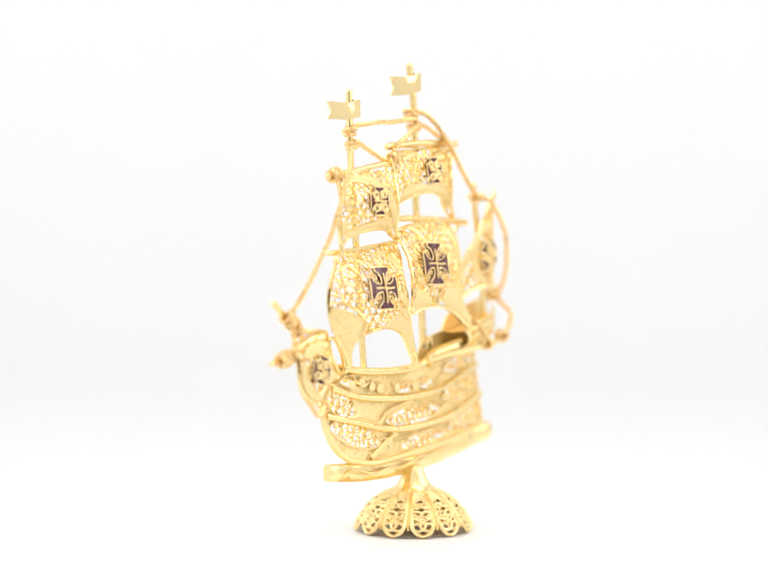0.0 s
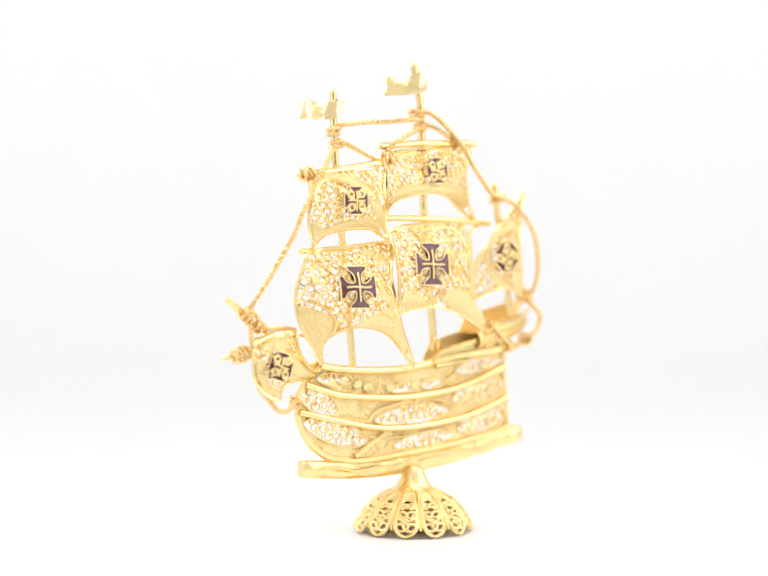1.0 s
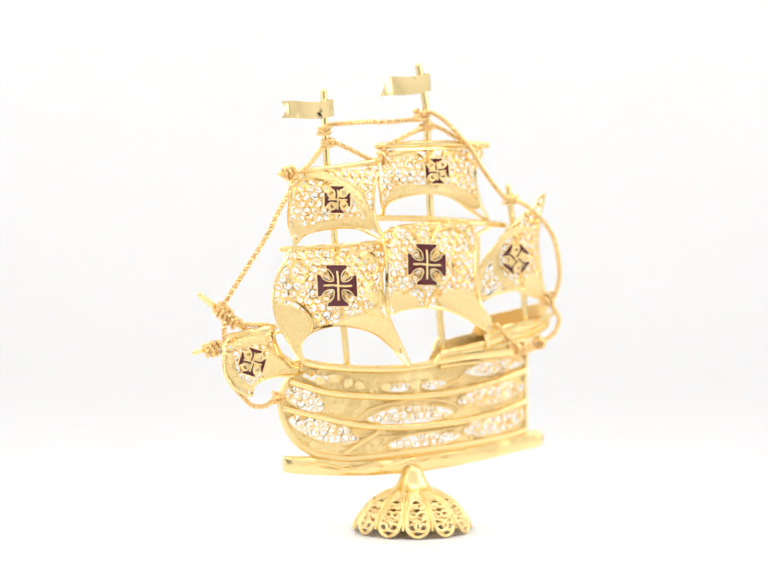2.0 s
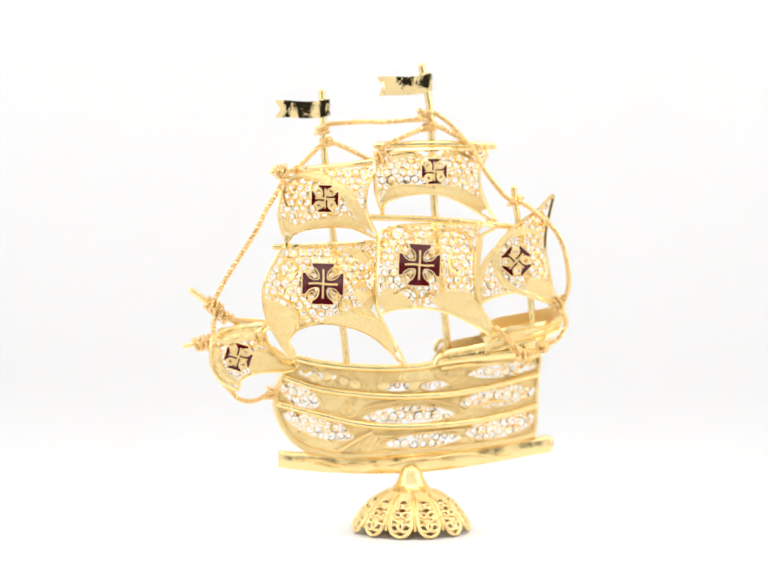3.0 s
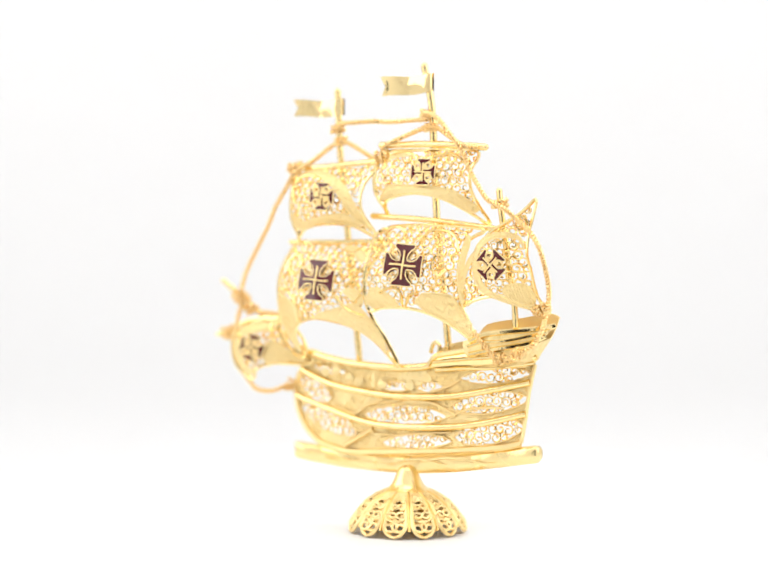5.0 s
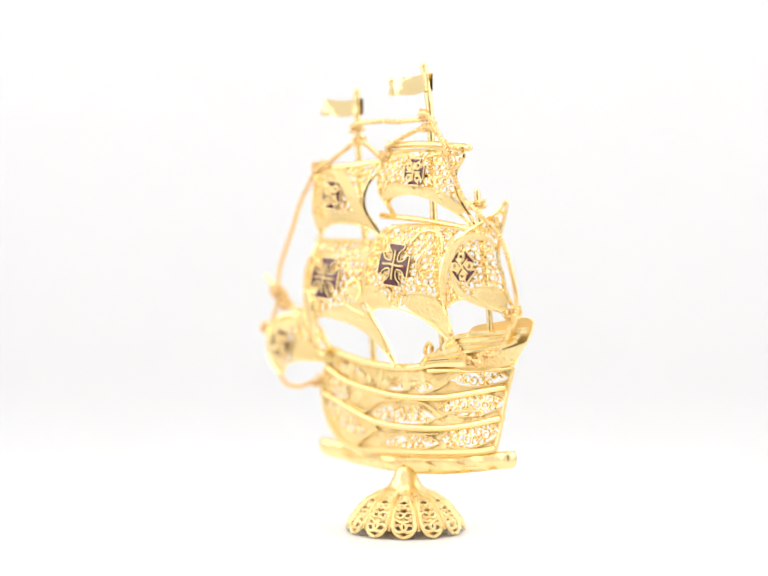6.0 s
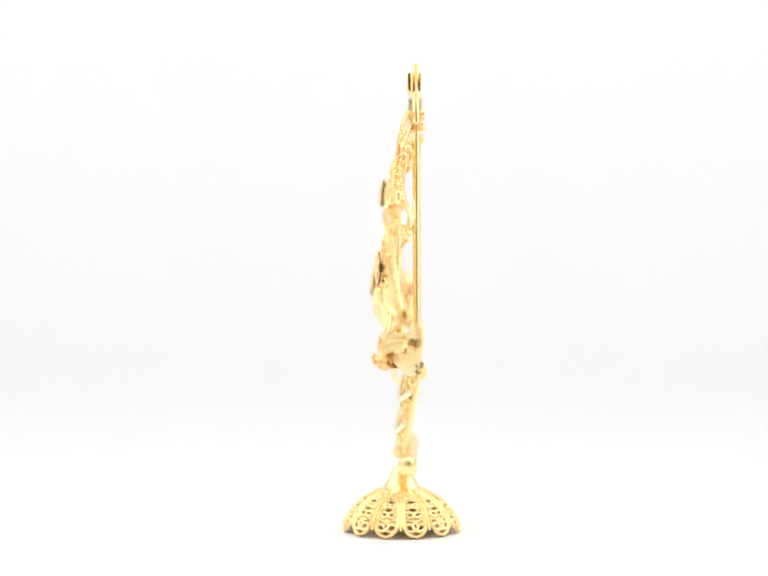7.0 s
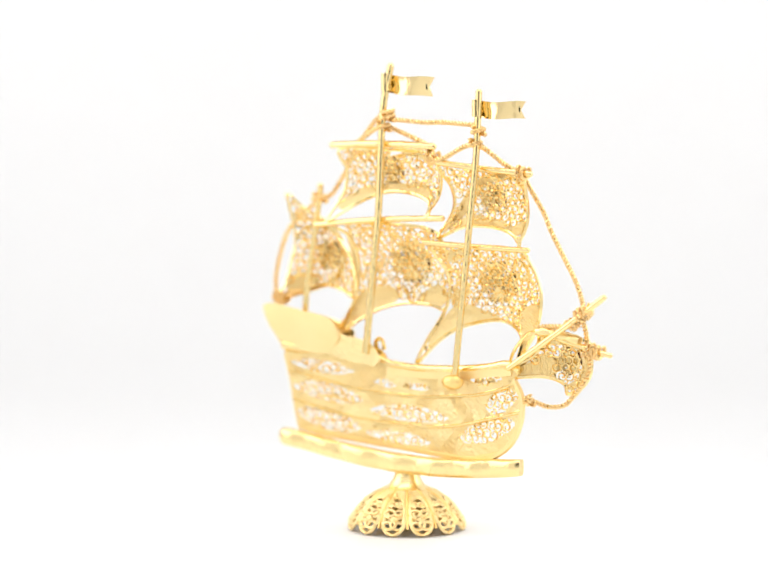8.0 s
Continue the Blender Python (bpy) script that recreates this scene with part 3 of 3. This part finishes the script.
    for line, r in (([(690, 920), (722, 902), (760, 880)], 0.5), ([(632, 838), (672, 842), (716, 852), (752, 830), (832, 816)], 0.28), ([(840, 818), (900, 820), (950, 842)], 0.3),
                    ([(932, 846), (982, 826), (1042, 820)], 0.26), ([(720, 884), (800, 890), (880, 882), (940, 876)], 0.22), ([(890, 796), (930, 784), (955, 768)], 0.26)):
        part("leaf_vein", drawn(Shape(), line, front, r, 6, 0.15), RIM, hull)
    for u, v in ((640, 770), (668, 766), (724, 784), (780, 788), (844, 788), (700, 778)):
        part("rosette", Shape().ball(at(u, v, front(u, v) - 0.4), 0.95 * MM, (1.1, 0.14, 0.9)), STAMP, hull, "small flat gold boss")


def build_poop(ship):
    # raised stern castle: bulwark behind, rail and moulding in front
    def far(u, v):
        return 1.5 + 1.2 * ((u - 890) / 265) ** 2

    def near(u, v):
        return -4.2 + 5.5 * min(1.0, max(0.0, (u - 1050) / 108)) ** 1.5

    s = Shape()
    leaf(s, [(978, 690), (990, 668), (1010, 652), (1070, 640), (1138, 627), (1158, 634)],
         [(984, 706), (1000, 722), (1024, 728), (1070, 722), (1112, 706), (1138, 680)], far, 0, 30, 7, 0.5, -0.35, False)
    castle = part("stern_castle", s, RIM, ship, "smooth gold plate bulwark of the raised stern")
    s = Shape()
    leaf(s, [(884, 736), (904, 706), (940, 693), (1000, 682)], [(896, 748), (920, 746), (960, 740), (1012, 726)], far, 0.1, 24, 5, 0.4, -0.2, False)
    part("waist_bulwark", s, STAMP, castle, "gold inner bulwark of the waist")
    s = Shape()
    leaf(s, [(984, 690), (1020, 676), (1070, 664), (1120, 658), (1158, 650)], [(990, 718), (1030, 712), (1070, 704), (1110, 692), (1140, 676)], near, 0, 24, 5, 0.4, 0.5, False)
    part("bulwark", s, STAMP, castle)
    # the counter joins the bulwark to the stern of the hull
    hi = resample(smooth([(990, 716), (1030, 712), (1070, 704), (1110, 692), (1142, 674)], 6), 20)
    lo = resample(smooth([(984, 742), (1024, 742), (1066, 738), (1092, 736), (1106, 728)], 6), 20)
    rows = []
    for i in range(20):
        t = i / 19
        y0, y1 = near(*hi[i]) * (1 - t ** 3) + 2.6 * t ** 3, -1.0 + 3.4 * t
        rows.append([at(hi[i][0] * (1 - q) + lo[i][0] * q, hi[i][1] * (1 - q) + lo[i][1] * q, y0 * (1 - q) ** 1.3 + y1 * (1 - (1 - q) ** 1.3)) for q in (0, 0.25, 0.5, 0.75, 1)])
    part("counter", Shape().sheet(rows, 0.25 * MM), STAMP, castle)
    for pts, r in (([(1000, 690), (1030, 676), (1070, 668), (1120, 660), (1160, 650)], 0.55), ([(996, 700), (1030, 690), (1080, 684), (1146, 664)], 0.4), ([(1000, 716), (1050, 704), (1110, 690), (1144, 672)], 0.5)):
        part("rail", drawn(Shape(), pts, near, r, 6, 0.3), GOLD, castle)
    low = lambda u, v: -0.9 - 2.6 * max(0.0, (u - 900) / 150)
    s = Shape()
    leaf(s, [(903, 722), (950, 714), (1010, 704), (1048, 700)], [(888, 748), (950, 740), (1010, 736), (1070, 730)], low, 0.1, 20, 5, 0.4, 0.4, False)
    part("waist_board", s, GOLD, castle)
    for pts, r in (([(888, 744), (905, 724), (950, 714), (1010, 703), (1050, 698)], 0.5), ([(900, 736), (960, 728), (1020, 722), (1060, 718)], 0.35)):
        part("rail", drawn(Shape(), pts, low, r, 6, 0.5), GOLD, castle)
    s = Shape()
    drawn(s, [(888, 718), (892, 702), (900, 696), (908, 702), (906, 718)], lambda a, b: -0.4, 0.45)
    part("belaying_post", s, GOLD, castle)
    # deck of the castle and aft wall, inner shade put into its colour
    s = Shape()
    rows = []
    for i in range(10):
        u = 990 + 150 * i / 9
        v = 676 - 30 * i / 9
        rows.append([at(u, v + 14, near(u, v) * (1 - t) + far(u, v) * t) for t in (0, 0.5, 1)])
    s.sheet(rows, 0.02 * MM)
    part("deck", s, INNER, castle)


def build_keel(ship):
    # a wavy bar under the hull
    top = resample(smooth([(568, 918), (600, 920), (660, 924), (740, 929), (840, 926), (940, 917), (1040, 903), (1100, 893), (1124, 891), (1131, 898)], 6), 60)
    bot = resample(smooth([(568, 952), (600, 957), (660, 963), (740, 967), (840, 966), (940, 957), (1040, 941), (1100, 930), (1124, 926), (1131, 917)], 6), 60)
    s = Shape()
    n = 16
    for i in range(60):
        a, b = at(*top[i]), at(*bot[i])
        c, h = (a + b) / 2, (a - b).length / 2
        deep = (1.35 + 0.25 * math.sin(i * 0.7)) * MM * (0.75 if i in (0, 59) else 1)
        for k in range(n):
            q = 2 * math.pi * k / n
            sq = lambda w: math.copysign(abs(w) ** 0.6, w)
            ripple = 1 + 0.035 * (math.sin(i * 0.37 + 2.2 * math.sin(q)) + 0.6 * math.sin(i * 0.93 + 1.3 * k)) * (1 if 3 < i < 57 else 0)
            s.v.append(c + Vector((0, 0.4 * MM - deep * sq(math.cos(q)) * ripple, h * sq(math.sin(q)))))
    for i in range(59):
        for k in range(n):
            s.f.append((i * n + k, i * n + (k + 1) % n, (i + 1) * n + (k + 1) % n, (i + 1) * n + k))
    s.f.append(tuple(range(n)))
    s.f.append(tuple(59 * n + k for k in range(n)))
    keel = part("keel_bar", s, HAMMERED, ship, "hammered wavy gold bar under the hull")
    s = Shape()
    for k, (a, b, v, dv) in enumerate(((640, 800, 945, 8), (760, 930, 946, -8), (850, 1040, 940, -14), (600, 720, 941, 4))):
        s.tube([at(a + (b - a) * t, v + dv * t + 5 * math.sin(t * 6.28 + k), 0.4 - 1.62) for t in [i / 16 for i in range(17)]], [0.3 * MM * math.sin(math.pi * (0.1 + 0.8 * i / 16)) for i in range(17)], 6)
    part("wave_relief", s, HAMMERED, keel)


def build_stand(ship):
    c = Vector((0.68, -1.08, 0)) * MM
    prof = [(11.4, 0.15), (11.05, 1.7), (10.3, 3.0), (9.4, 4.2), (8.3, 5.5), (7.0, 6.5), (5.4, 7.45), (3.9, 8.05)]
    pr = resample(smooth(prof, 6), 60)

    def on(a, t, out=0.0):
        """A point of the dome at azimuth a, t from its foot (0) to its crown (1)."""
        w = min(58.999, max(0.0, t * 59))
        r, z = pr[int(w)] * (1 - w % 1) + pr[int(w) + 1] * (w % 1)
        r += out
        return c + Vector((r * math.sin(a), -r * math.cos(a), z)) * MM
    stand = Shape().lathe([(x * MM, z * MM) for x, z in ((6.9, 6.55), (5.8, 7.25), (4.7, 7.85), (3.9, 8.35), (3.35, 8.9), (2.95, 9.5), (2.6, 10.2), (2.25, 11.0), (1.9, 11.9), (1.4, 12.5), (0.8, 12.8), (0.0, 12.85))], c, 40)
    foot = part("stand", stand, HAMMERED, ship, "scalloped openwork dome foot with a solid gold neck")
    # an added shell: its colour stands for the warm shade behind the holes
    added_lining = Shape().lathe([(max(0.5, r - 2.2) * MM, max(0.2, z - 0.9) * MM) for r, z in pr[16::4]], c, 48)
    part("added_lining", added_lining, INNER, foot, "added inner dome in shade-toned gold behind the openwork")
    for k in range(12):
        mid = radians(15 + 30 * k)
        half = radians(13.6)

        def wide(t):
            """Half the width of a petal, t up from its rounded foot to its shoulder."""
            return half * math.sqrt(max(0.0, 1 - (1 - min(1.0, t / 0.26)) ** 2)) * (1 if t < 0.5 else 1 - 0.35 * ((t - 0.5) / 0.45) ** 2)
        # flat band round the petal
        band = Shape()
        rows = []
        for i in range(61):
            q = i / 60 * 2 - 1
            t = 0.95 * abs(q) ** 1.6
            a = math.copysign(wide(t), q)
            inner = math.copysign(max(0.0, wide(t) - radians(4.4)), q)
            lift = 0.035 * max(0.0, 1 - t / 0.2)
            rows.append([on(mid + a, t, 0.12), on(mid + (a + inner) / 2, t + lift * 0.5, 0.42), on(mid + inner, t + lift, 0.12)])
        for out in (0, 1):
            base = len(band.v)
            for row in rows:
                band.v.extend(p - (p - c).normalized() * 0.3 * MM * out for p in row)
            for i in range(60):
                for j in range(2):
                    a = base + i * 3 + j
                    band.f.append((a, a + 1, a + 4, a + 3))
        for i in range(60):
            for j in (0, 2):
                a, b = i * 3 + j, 183 + i * 3 + j
                band.f.append((a, a + 3, b + 3, b))
        petal = part("petal", band, RIM, foot, "satin gold band petal filled with scrolls")
        crown = Shape()
        rows = []
        for i in range(17):
            rows.append([on(mid + radians(15) * x, 0.98 - (0.26 + 0.22 * x * x) * (1 - i / 16), 0.02 + 0.22 * (1 - x * x)) for x in (-1, -0.5, 0, 0.5, 1)])
        for out in (0, 0.25):
            base = len(crown.v)
            for row in rows:
                crown.v.extend(p - (p - c).normalized() * out * MM for p in row)
            for i in range(16):
                for j in range(4):
                    a = base + i * 5 + j
                    crown.f.append((a, a + 1, a + 6, a + 5))
        for i in range(1, 16):
            crown.tube([on(mid + radians(12) * x, 0.98 - (0.25 + 0.22 * x * x) * (1 - i / 16), 0.08 + 0.22 * (1 - x * x)) for x in (-1, -0.5, 0, 0.5, 1)], 0.13 * MM, 4)
        part("petal_crown", crown, STAMP, petal, "ribbed gold plate at the shoulder of the petal")
        # the seam wire between two petals
        part("seam_wire", Shape().tube([on(mid + radians(15), 0.12 + 0.85 * i / 14, -0.1) for i in range(15)], 0.32 * MM, 6), INNER, foot)
        web = Shape()
        for tc, size, xs in ((0.19, 0.105, (-0.40, 0.40)), (0.40, 0.088, (-0.38, 0.38)), (0.58, 0.065, (-0.30, 0.30)), (0.295, 0.03, (0.0,))):
            for x in xs:
                pts = []
                for i in range(18):
                    q = i * 0.5 * (1 if x > 0 else -1) + (1.6 if tc < 0.2 else -1.6)
                    f = 1 - 0.75 * i / 17
                    rr = pr[int(tc * 59)][0]
                    pts.append(on(mid + radians(13) * x + size * 16 / rr * f * math.cos(q), tc + size * f * math.sin(q), 0.05))
                web.tube(pts, 0.33 * MM, 5)
        part("filigree", web, RIM, petal, "", "stuff")


def build_ship():
    ship = tagged(new("filigree_ship"), "gold filigree sailing ship with red enamel crosses on domed foot", "ship model")
    build_hull(ship)
    build_poop(ship)
    build_keel(ship)
    build_stand(ship)
    build_masts(ship)
    build_sails(ship)
    build_bow_fittings(ship)
    build_flags(ship)
    build_rigging(ship)
    return ship


build_tent()
turntable = build_disc()
filigree_ship = build_ship()


# ---- the turning ----
def motions():
    turn = ((0.0, 53.74), (0.5, 45.43), (1.0, 36.74), (1.5, 28.35), (3.0, 3.44), (3.5, -4.35), (4.0, -12.99), (4.5, -20.95), (6.0, -47.2), (6.5, -55.1), (6.7, -58.3),
            (6.8, -67.9), (6.9, -77.7), (7.0, -91.2), (7.2, -116.2), (7.3, -126.6), (7.4, -140.2), (7.5, -150.6), (7.6, -164.6), (7.8, -185.0), (8.0, -209.9))
    rows = [(t, pose(0, 0, 0, 0, 0, a)) for t, a in turn]
    walk(turntable, rows)
    walk(filigree_ship, rows)


motions()
